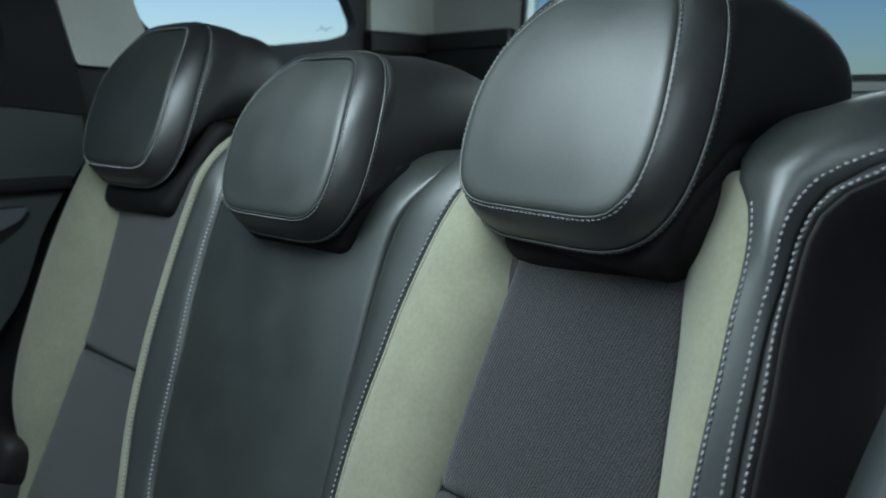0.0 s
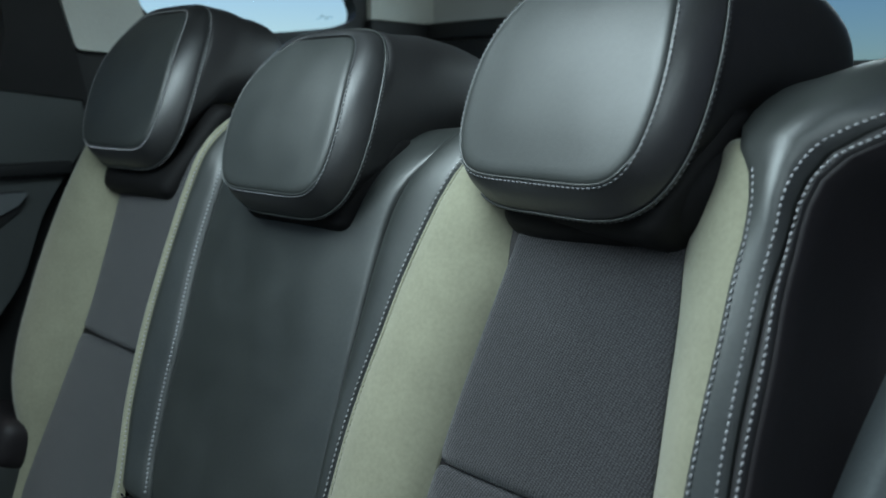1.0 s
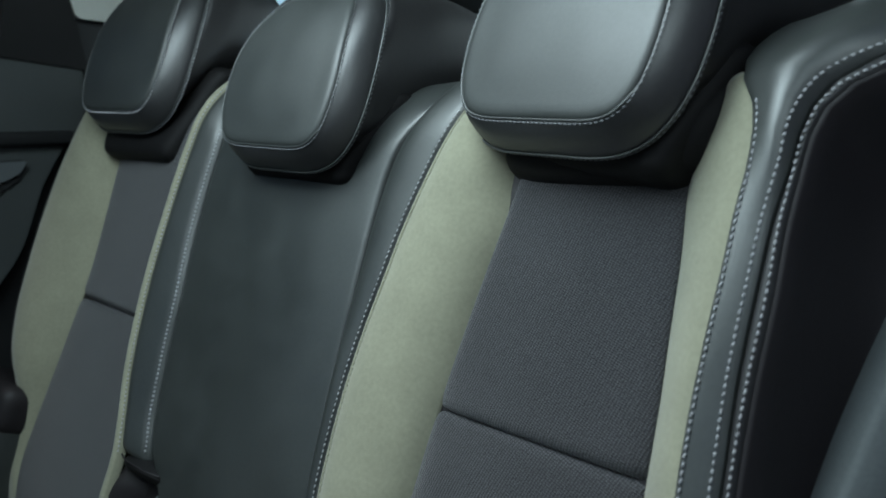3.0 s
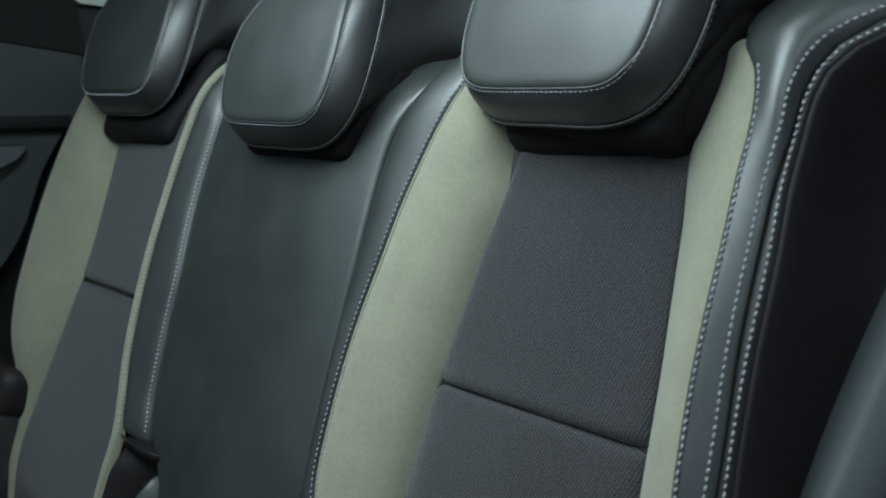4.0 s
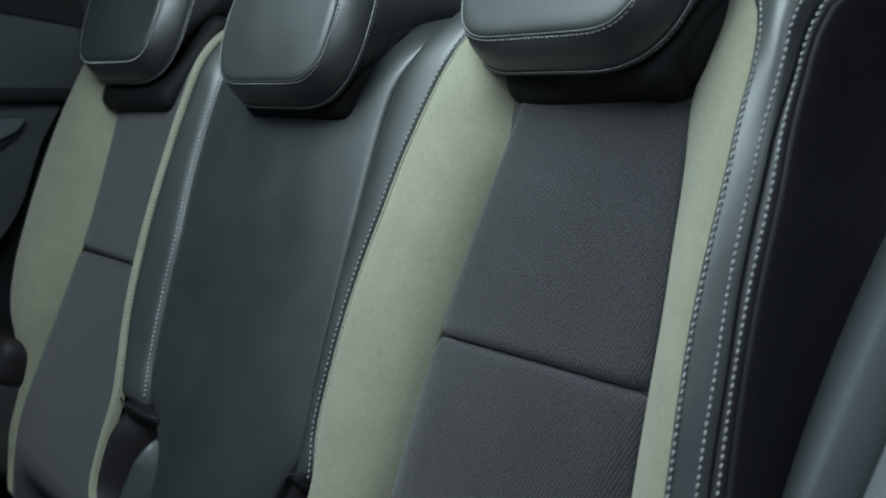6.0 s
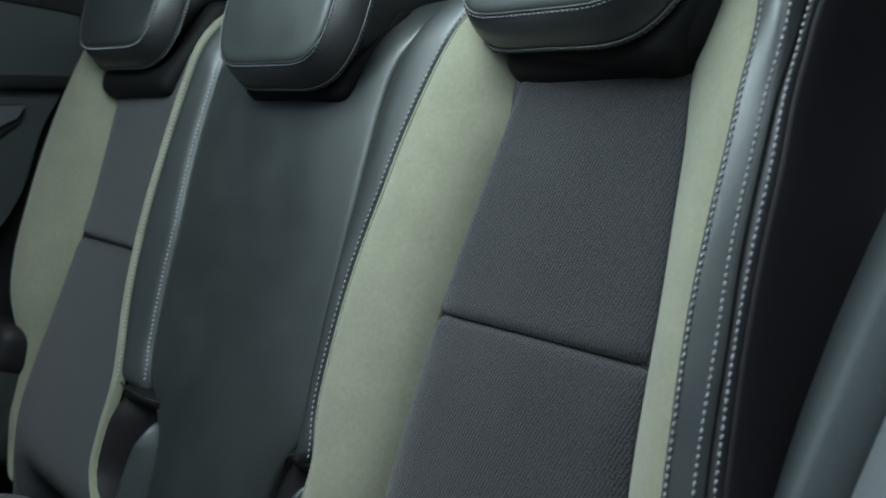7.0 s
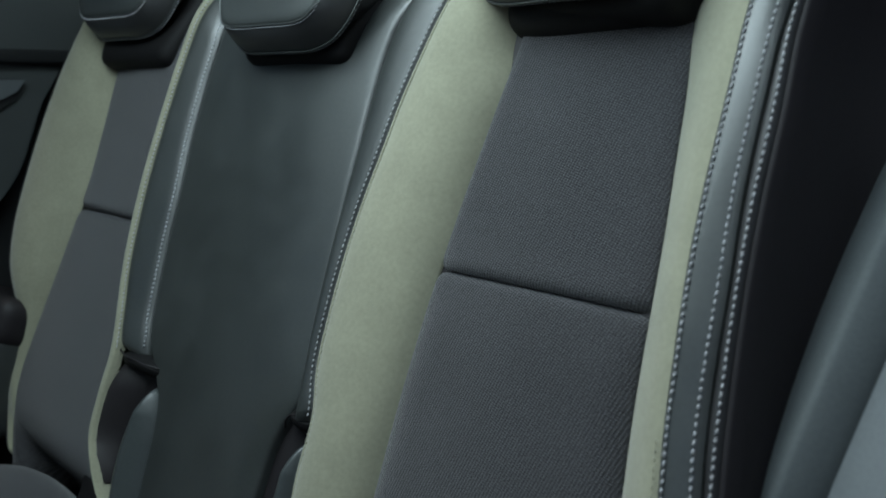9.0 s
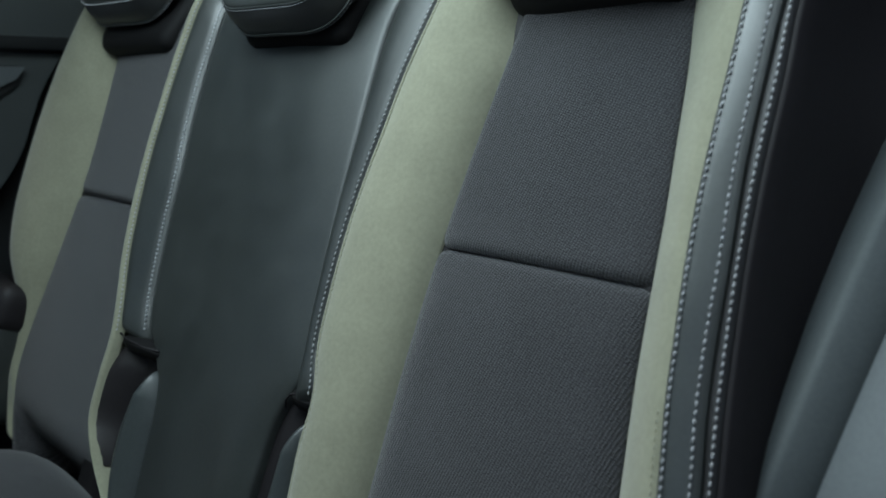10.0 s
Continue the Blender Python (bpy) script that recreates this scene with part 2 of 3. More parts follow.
def panel(name, left, right, wl, wr, s0, s1, mat, parent, bulge=0.0, sink=0.004, soft=0.006, nu=18, ns=60, label="", shape=None, sink_ends=(True, True), waves=0.0, deep=0.010, lip=0.0, slant=(0.0, 0.0), crest=0.0):
    """One sewn cover of the backrest between two seams: it sinks into the seams at its edges."""
    bm = bmesh.new()
    uvs = bm.loops.layers.uv.new("UVMap")
    ss = [s0 + (s1 - s0) * (0.5 - 0.5 * math.cos(math.pi * k / ns)) if ns < 20 else s0 + (s1 - s0) * k / ns for k in range(ns + 1)]
    extra = [0.0007, 0.0016, 0.003, 0.005, 0.008, 0.012]
    ss = sorted(set([round(x, 5) for x in ss] + [round(s0 + e, 5) for e in extra] + [round(s1 - e, 5) for e in extra]))
    ts = [0.5 - 0.5 * math.cos(math.pi * k / nu) for k in range(nu + 1)]
    rows, flat = [], {}
    for s in ss:
        l, r = left(s), right(s)
        row = []
        for t in ts:
            u = l + (r - l) * t
            h = shape(t, s) if shape else wl + (wr - wl) * t + bulge * 4 * t * (1 - t)
            d = max(min(u - l, r - u), 0.0)
            h -= sink * math.exp(-(d / soft) ** 1.3)
            ends = [s - s0 if sink_ends[0] else 1, s1 - s if sink_ends[1] else 1]
            h -= deep * math.exp(-(max(min(ends), 0.0) / 0.0045) ** 1.1)
            if lip:
                h += lip * math.exp(-((s - s0) / (0.022 if lip > 0 else 0.052)) ** 2) * min(1.0, d / 0.02)
            if crest:
                h += crest * (1 - math.exp(-((s1 - s) / 0.035) ** 2)) * min(1.0, d / 0.02)
            if waves:
                h += waves * noise.noise(Vector((u * 16, s * 9, 3.0)))
            at_s = s - (slant(t) if callable(slant) else slant[0] * (1 - t) + slant[1] * t) * math.exp(-(s - s0) / 0.03)
            v = bm.verts.new(on_back(u, at_s, h))
            flat[v] = (u, at_s)
            row.append(v)
        rows.append(row)
    for a, b in zip(rows, rows[1:]):
        for i in range(nu):
            bm.faces.new((a[i], a[i + 1], b[i + 1], b[i]))
    # the turned-in hem
    rim = rows[0][:] + [r[-1] for r in rows[1:]] + rows[-1][-2::-1] + [r[0] for r in rows[-2:0:-1]]
    low = []
    for v in rim:
        q = bm.verts.new(v.co - base(*flat[v])[1] * 0.012)
        flat[q] = flat[v]
        low.append(q)
    for i in range(len(rim)):
        j = (i + 1) % len(rim)
        bm.faces.new((rim[i], rim[j], low[j], low[i]))
    for f in bm.faces:
        for lo in f.loops:
            lo[uvs].uv = flat[lo.vert]
    return part(name, bm, mat, parent, label)


def seam_row(parent, at, h, s0, s1, off=0.0, mat=None, name="stitching", label="", **kw):
    n = 120
    ss = [s0 + (s1 - s0) * k / n for k in range(n + 1)]
    pts = [on_back(at(s) + off, s, h(s) if callable(h) else h) for s in ss]
    return part(name, stitches(pts, [base(at(s), s)[1] for s in ss], **kw), mat or THREAD, parent, label)


def cord(parent, at, h, s0, s1, r, mat, off=0.0, name="piping", label=""):
    ss = [s0 + (s1 - s0) * k / 90 for k in range(91)]
    return part(name, tube([on_back(at(s) + off, s, h) for s in ss], r), mat, parent, label)


# seams across the three seats
A = curve((-0.40, 0.300), (-0.22, 0.300), (-0.10, 0.300), (0, 0.305), (0.087, 0.313), (0.146, 0.320), (0.217, 0.329), (0.30, 0.335), (0.55, 0.335))
B = curve((-0.40, 0.228), (-0.258, 0.222), (-0.211, 0.217), (-0.157, 0.216), (-0.12, 0.205), (-0.06, 0.200), (0, 0.200), (0.05, 0.204), (0.10, 0.211), (0.15, 0.218), (0.199, 0.229), (0.24, 0.241), (0.279, 0.258), (0.33, 0.28), (0.55, 0.30))
C = curve((-0.40, 0.548), (-0.146, 0.530), (-0.069, 0.521), (0.005, 0.515), (0.06, 0.511), (0.12, 0.505), (0.17, 0.500), (0.219, 0.493), (0.30, 0.488), (0.55, 0.488))
D = curve((-0.40, 0.612), (-0.20, 0.588), (-0.12, 0.5745), (-0.068, 0.566), (-0.032, 0.562), (0.005, 0.558), (0.062, 0.554), (0.105, 0.553), (0.164, 0.553), (0.202, 0.5525), (0.239, 0.5535), (0.262, 0.551), (0.278, 0.544), (0.287, 0.535), (0.298, 0.529), (0.312, 0.527), (0.33, 0.530), (0.386, 0.537), (0.55, 0.545))
E = curve((-0.40, 0.622), (-0.20, 0.6045), (-0.114, 0.594), (-0.077, 0.5875), (-0.028, 0.582), (0.027, 0.578), (0.083, 0.5735), (0.157, 0.572), (0.20, 0.572), (0.239, 0.576), (0.268, 0.578), (0.284, 0.584), (0.295, 0.592), (0.306, 0.608), (0.317, 0.626), (0.36, 0.645), (0.55, 0.65))
F = curve((-0.40, 0.634), (-0.20, 0.616), (-0.117, 0.604), (-0.073, 0.5975), (-0.025, 0.592), (0.029, 0.587), (0.085, 0.584), (0.153, 0.583), (0.194, 0.581), (0.23, 0.582), (0.262, 0.584), (0.277, 0.589), (0.290, 0.600), (0.302, 0.620), (0.33, 0.640), (0.36, 0.652), (0.55, 0.657))
H = curve((-0.40, 0.148), (-0.25, 0.153), (-0.225, 0.154), (-0.209, 0.156), (-0.193, 0.161), (-0.178, 0.168), (-0.165, 0.177), (-0.130, 0.181), (-0.086, 0.1755), (-0.041, 0.171), (-0.006, 0.168), (0.023, 0.166), (0.053, 0.1645), (0.09, 0.163), (0.13, 0.161), (0.175, 0.160), (0.204, 0.161), (0.23, 0.165), (0.256, 0.174), (0.289, 0.191), (0.34, 0.213), (0.55, 0.24))
I = curve((-0.41, -0.040), (-0.30, -0.052), (-0.25, -0.058), (-0.215, -0.070), (-0.185, -0.098), (-0.16, -0.120), (-0.11, -0.134), (-0.04, -0.146), (0.02, -0.153), (0.10, -0.164), (0.17, -0.167), (0.22, -0.165), (0.30, -0.165), (0.55, -0.17))
J = curve((-0.41, -0.02), (-0.355, -0.090), (-0.334, -0.122), (-0.30, -0.152), (-0.25, -0.162), (-0.182, -0.165), (-0.14, -0.178), (-0.095, -0.194), (-0.02, -0.210), (0.03, -0.216), (0.11, -0.218), (0.19, -0.216), (0.281, -0.206), (0.33, -0.20), (0.55, -0.20))
K = curve((-0.41, -0.410), (-0.36, -0.448), (-0.322, -0.467), (-0.285, -0.474), (-0.24, -0.471), (-0.17, -0.462), (-0.10, -0.453), (0, -0.443), (0.126, -0.452), (0.209, -0.462), (0.30, -0.47), (0.55, -0.47))
L = curve((-0.41, -0.435), (-0.36, -0.472), (-0.322, -0.493), (-0.285, -0.503), (-0.18, -0.515), (-0.12, -0.540), (-0.06, -0.553), (0.02, -0.562), (0.10, -0.560), (0.18, -0.547), (0.237, -0.530), (0.28, -0.512), (0.32, -0.50), (0.55, -0.50))


def shifted(f, d):
    return lambda s: f(s) + d


def backing(name, u0, u1, parent, hollow=0.0):
    """The padded core under the covers, with the shell behind."""
    bm = bmesh.new()
    ss = [-0.42 + 0.96 * k / 48 for k in range(49)]
    us = [u0 + (u1 - u0) * k / 8 for k in range(9)]
    front = [[bm.verts.new(on_back(u, s, -0.006 - hollow * math.exp(-((s + 0.42) / 0.075) ** 2))) for u in us] for s in ss]
    rear = [[bm.verts.new(FOOT + Vector((u, 0, 0)) + ALONG * min(s, 0.30) + OUT * (-0.13 - 0.10 * max(0, (s - 0.30)) / 0.24)) for u in us] for s in ss]
    for g in (front, rear):
        for a, b in zip(g, g[1:]):
            for i in range(8):
                bm.faces.new((a[i], a[i + 1], b[i + 1], b[i]))
    for a, b in zip(range(48), range(1, 49)):
        for k in (0, 8):
            bm.faces.new((front[a][k], front[b][k], rear[b][k], rear[a][k]))
    for k in (0, 48):
        for i in range(8):
            bm.faces.new((front[k][i], front[k][i + 1], rear[k][i + 1], rear[k][i]))
    return part(name, bm, SIDE, parent)


# the seat beside the open door
near = thing("rear_seat_backrest", "charcoal rear seat backrest with knit insert and sage suede stripes", "car seat", "rear seat backrests")
backing("core", 0.215, 0.572, near)
panel("upper_insert", A, C, 0, 0, 0.0013, 0.52, KNIT, near, lip=0.004, deep=0.007, sink=0.0025, soft=0.003, bulge=0.003, label="graphite woven cloth", nu=16)
panel("lower_insert", A, C, 0, 0, -0.40, 0.0006, KNIT, near, deep=0.008, sink=0.0025, soft=0.003, bulge=0.005, crest=0.006, label="graphite woven cloth", nu=16)


def stripe_rise(t, s):
    """Rounded across, with a hollow where it tucks in beside the headrest's socket."""
    return 0.024 * (1 - t) + 0.052 * t * (1 - t) + 0.030 * t * t * t * (1 - t) - 0.025 * math.exp(-((1 - t) / 0.24) ** 2 - ((s - 0.236) / 0.042) ** 2)


suede_inner = panel("inner_stripe", shifted(B, 0.0045), A, 0.024, 0.0, -0.40, 0.52, SUEDE, near, shape=stripe_rise, sink=0.003, label="sage green suede stripe", waves=0.0012)
stripe_outer = panel("outer_stripe", C, shifted(D, -0.0035), 0.0, 0.036, -0.40, 0.305, SUEDE, near, bulge=0.004, sink=0.003, label="sage green suede stripe", waves=0.0008)


def low_side(s):
    """1 low on the side of the seat, 0 towards its top corner."""
    k = min(max((s + 0.06) / 0.26, 0.0), 1.0)
    return 1 - k * k * (3 - 2 * k)


def shoulder(t, s):
    """Turned outwards along the side, swelling to a rounded shoulder at the top."""
    k = min(max((s - 0.19) / 0.13, 0.0), 1.0)
    return 0.036 - (0.0025 + 0.0050 * low_side(s)) * t + 0.0032 * t * (1 - t) + 0.015 * k * k * (3 - 2 * k) * math.sin(math.pi * t ** 1.5)


def welt_rise(t, s):
    return 0.0335 - 0.0030 * low_side(s) - 0.0025 * t + 0.0016 * t * (1 - t)


def outer_fall(t, s):
    return 0.0325 - 0.0030 * low_side(s) - 0.11 * (1 - (1 - max(0.0, t - 0.04) / 0.96) ** 3.0)


def side_seam(s):
    return E(s) - 0.0012 * low_side(s)


def welt_seam(s):
    return F(s) - 0.0012 * low_side(s)


pad = panel("bolster", shifted(D, -0.0035), shifted(side_seam, 0.0024), 0, 0, -0.40, 0.52, LEATHER, near, shape=shoulder, sink=0.002, soft=0.0025)
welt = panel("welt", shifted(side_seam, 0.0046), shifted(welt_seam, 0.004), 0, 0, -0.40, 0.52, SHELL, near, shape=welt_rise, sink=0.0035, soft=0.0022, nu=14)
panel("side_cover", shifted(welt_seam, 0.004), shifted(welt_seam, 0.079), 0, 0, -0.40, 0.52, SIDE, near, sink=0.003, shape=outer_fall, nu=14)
seam_row(stripe_outer, D, 0.0352, -0.38, -0.08, -0.0075, mat=SUEDE, name="topstitch", width=0.0010, lift=-0.0005)
seam_row(pad, D, 0.0362, -0.38, 0.275)
seam_row(pad, side_seam, lambda s: shoulder(1 - 0.0045 / (E(s) - D(s)), s) + 0.0003, -0.38, 0.50, -0.0025)
seam_row(welt, welt_seam, lambda s: welt_rise(0.68, s) + 0.0004, -0.38, 0.50)
seam_row(suede_inner, B, 0.0235, -0.16, 0.33, width=0.0011, length=0.0032)

seam_row(suede_inner, B, 0.0246, -0.20, 0.33, 0.0092, mat=SUEDE, name="topstitch", width=0.0009, lift=0.0002)
cord(suede_inner, B, 0.0218, -0.38, 0.40, 0.0018, SUEDE, 0.0062, "edge_fold")

# dark collar round the headrest's socket
COLLAR = curve((0.20, 0.495), (0.222, 0.502), (0.254, 0.512), (0.272, 0.519), (0.285, 0.523), (0.30, 0.5225), (0.33, 0.527), (0.386, 0.534), (0.55, 0.542))
collar_h = curve((0.20, 0.010), (0.218, 0.016), (0.232, 0.023), (0.254, 0.028), (0.30, 0.028), (0.36, 0.022), (0.55, 0.020))


def collar_rise(t, s):
    """A padded roll that stands proud of the cloth, lower towards the inner stripe."""
    return collar_h(s) * (0.62 + 0.38 * t) + 0.004 * math.sin(math.pi * t)


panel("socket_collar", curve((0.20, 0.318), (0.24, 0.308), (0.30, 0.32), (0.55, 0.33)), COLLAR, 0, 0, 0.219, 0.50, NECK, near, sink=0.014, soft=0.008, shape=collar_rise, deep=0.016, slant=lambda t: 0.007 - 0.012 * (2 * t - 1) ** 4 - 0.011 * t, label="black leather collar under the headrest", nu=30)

# centre seat
def centre_rise(t, s):
    """Nearly flat, with a soft roll along either edge."""
    return 0.005 + 0.003 * t + 0.016 * t * (1 - t) + 0.004 - 0.009 * max(0.0, (t - 0.72) / 0.28) ** 2 - 0.034 * math.exp(-((1 - t) / 0.006) ** 1.6)


mid = thing("centre_seat_backrest", "charcoal leather centre backrest with stitched side bands", "car seat", "rear seat backrests")
backing("core", -0.205, 0.205, mid)
panel("centre_panel", I, H, 0.004, 0.008, -0.40, 0.52, LEATHER, mid, sink=0.006, soft=0.0028, nu=56, waves=0.0014, shape=centre_rise)
panel("inner_band", shifted(H, 0.0050), shifted(B, 0.0045), 0.006, 0.024, -0.165, 0.52, LEATHER, mid, shape=lambda t, s: 0.005 + 0.026 * (1 - (1 - t) ** 4) - 0.008 * t, sink=0.006, soft=0.0035, slant=(0.022, 0.0), deep=0.02)
BAND_R = curve((-0.20, -0.112), (-0.16, -0.120), (-0.13, -0.131), (-0.11, -0.135), (-0.04, -0.147), (0.02, -0.154), (0.10, -0.165), (0.17, -0.168), (0.22, -0.166), (0.30, -0.166), (0.55, -0.171))
BAND_R = shifted(BAND_R, -0.0025)
band = panel("outer_band", shifted(J, 0.006), BAND_R, 0.027, 0.011, -0.183, 0.52, LEATHER, mid, bulge=0.0008, sink=0.004, soft=0.004, waves=0.0008, slant=(0.0, 0.012), deep=0.018)
seam_row(band, J, 0.0285, -0.18, 0.45, 0.0108, mat=THREAD)
ROLL_L = curve((-0.41, -0.035), (-0.37, -0.090), (-0.343, -0.113), (-0.296, -0.124), (-0.258, -0.116), (-0.235, -0.103), (-0.215, -0.090), (-0.20, -0.086), (-0.165, -0.105))
ROLL_R = curve((-0.41, 0.170), (-0.30, 0.176), (-0.24, 0.181), (-0.208, 0.186), (-0.190, 0.196), (-0.182, 0.206))


def ridge(top):
    """Two facets that meet in a soft ridge, rounded off at the upper end."""
    return lambda t, s: 0.002 + 0.024 * min(1.0, max(0.0, (top - s) / 0.035)) ** 0.5 * (1 - (abs(t - 0.58) / 0.58) ** 1.25)


panel("hinge_cover", ROLL_L, shifted(I, 0.002), 0, 0, -0.40, -0.206, HINGE, mid, shape=ridge(-0.206), sink=0.010, soft=0.006, nu=26, sink_ends=(False, True), label="slate grey ridged hinge cover")
panel("hinge_cover", ROLL_R, shifted(B, 0.002), 0, 0, -0.40, -0.184, HINGE, mid, shape=ridge(-0.184), sink=0.010, soft=0.006, nu=26, sink_ends=(False, True), label="slate grey ridged hinge cover")
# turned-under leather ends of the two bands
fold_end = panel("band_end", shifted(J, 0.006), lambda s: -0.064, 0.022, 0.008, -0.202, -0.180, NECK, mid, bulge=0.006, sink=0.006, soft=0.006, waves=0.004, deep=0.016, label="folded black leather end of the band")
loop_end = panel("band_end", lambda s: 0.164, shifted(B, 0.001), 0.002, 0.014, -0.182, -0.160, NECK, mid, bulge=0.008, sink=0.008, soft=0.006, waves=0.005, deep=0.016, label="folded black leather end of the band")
for under, way in ((fold_end, ((-0.156, -0.184, 0.022), (-0.135, -0.187, 0.024), (-0.105, -0.189, 0.018), (-0.075, -0.187, 0.012))), (loop_end, ((0.172, -0.185, 0.008), (0.172, -0.177, 0.011), (0.179, -0.170, 0.013), (0.190, -0.167, 0.014), (0.204, -0.163, 0.016)))):
    part("hem", tube([on_back(*k) for k in way], 0.0012), SIDE, under)
seam_row(band, BAND_R, 0.0106, -0.17, 0.45, -0.0040, mat=THREAD, width=0.0021)

# far seat
far = thing("rear_seat_backrest", "charcoal rear seat backrest with knit insert and sage suede stripes", "car seat", "rear seat backrests")
backing("core", -0.53, -0.215, far, 0.085)
def M(s):
    return J(s) - 0.021 + 0.004 * min(max((-0.18 - s) / 0.12, 0.0), 1.0) + 0.012 * min(max((-0.295 - s) / 0.035, 0.0), 1.0)


def pipe_edge(s):
    return J(s) + 0.006 - 0.006 * min(max((-0.18 - s) / 0.12, 0.0), 1.0)


wing_h = curve((-0.405, -0.002), (-0.33, 0.000), (-0.27, 0.005), (-0.21, 0.015), (-0.15, 0.037), (-0.09, 0.044), (0.0, 0.045), (0.55, 0.045))


def wing(t, s):
    """The raised wing beside the far door, which sinks away towards the cushion."""
    h = wing_h(s)
    return h * (1 - t) + (0.003 + 0.22 * h) * 4 * t * (1 - t)


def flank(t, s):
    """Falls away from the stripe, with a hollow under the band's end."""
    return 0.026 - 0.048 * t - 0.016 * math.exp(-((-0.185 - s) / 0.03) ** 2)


panel("upper_insert", K, M, 0, 0, -0.0236, 0.52, KNIT, far, lip=0.004, bulge=0.003, nu=14, label="graphite woven cloth")
panel("lower_insert", K, M, 0, 0, -0.435, -0.0245, KNIT, far, deep=0.011, bulge=0.005, nu=14, label="graphite woven cloth", lip=-0.10)
panel("outer_stripe", L, K, 0, 0, -0.405, 0.52, SUEDE, far, shape=wing, lip=-0.04, sink=0.003, label="sage green suede stripe", waves=0.001)
panel("inner_stripe", M, pipe_edge, 0.001, 0.030, -0.405, 0.52, SUEDE, far, bulge=0.010, sink=0.003, label="sage green suede stripe")
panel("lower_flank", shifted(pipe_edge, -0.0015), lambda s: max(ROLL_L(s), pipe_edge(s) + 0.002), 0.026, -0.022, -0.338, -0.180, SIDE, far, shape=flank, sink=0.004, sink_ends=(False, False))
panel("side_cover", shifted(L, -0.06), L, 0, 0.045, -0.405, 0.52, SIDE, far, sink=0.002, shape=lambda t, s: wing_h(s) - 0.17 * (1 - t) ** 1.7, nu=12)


# ---------------------------------------------------------------- headrests
LEAN_BACK = radians(23.0)
UP = Vector((0, math.sin(LEAN_BACK), math.cos(LEAN_BACK)))
BACK = Vector((0, math.cos(LEAN_BACK), -math.sin(LEAN_BACK)))
RING = 144


def outline(bottom, middle, top, p0, p1, power_top, power_low, d0=0.0, side=0.0, high=0.0, low=0.0):
    """A rounded loop: (across, up, back) triples. It is narrower at its top and bends back at its sides and ends."""
    loop = []
    for k in range(RING):
        a = math.tau * k / RING
        n = power_top if math.sin(a) > 0 else power_low
        reach = (abs(math.cos(a)) ** n + abs(math.sin(a)) ** n) ** (1 / n)
        x, y = math.cos(a) / reach, math.sin(a) / reach
        hw = middle + (top - bottom) / 2 * y + ((top + bottom) / 2 - middle) * y * y
        q = x * hw
        loop.append((q, (p0 + p1) / 2 + (p1 - p0) / 2 * y, d0 + side * (q / 0.1) ** 2 + (high if y > 0 else low) * y * y))
    return loop


def blend(one, two, f):
    return [tuple(a + (b - a) * f for a, b in zip(p, q)) for p, q in zip(one, two)]


INNER = outline(0.0906, 0.1016, 0.0625, 0.0, 0.1827, 6.38, 7.30, 0.0, -0.0008, 0.0261, 0.0052)
OUTER = outline(0.1040, 0.1235, 0.0905, -0.0176, 0.1946, 6.38, 4.44, 0.0145, 0.0092, 0.0175, 0.0150)


SHELL_W = curve((0.060, 0.1215), (0.078, 0.1225), (0.098, 0.1225), (0.118, 0.1220), (0.138, 0.1205), (0.156, 0.1180), (0.172, 0.1135), (0.184, 0.1060), (0.193, 0.094), (0.1995, 0.066))
SHELL_LOW = curve((0.060, 0.014), (0.078, 0.038), (0.098, 0.060), (0.118, 0.078), (0.138, 0.092), (0.156, 0.102), (0.172, 0.110), (0.184, 0.117), (0.193, 0.125), (0.1995, 0.139))
SHELL_TOP = curve((0.060, 0.201), (0.078, 0.208), (0.098, 0.215), (0.118, 0.221), (0.138, 0.226), (0.156, 0.227), (0.172, 0.224), (0.184, 0.217), (0.193, 0.207), (0.1995, 0.190))


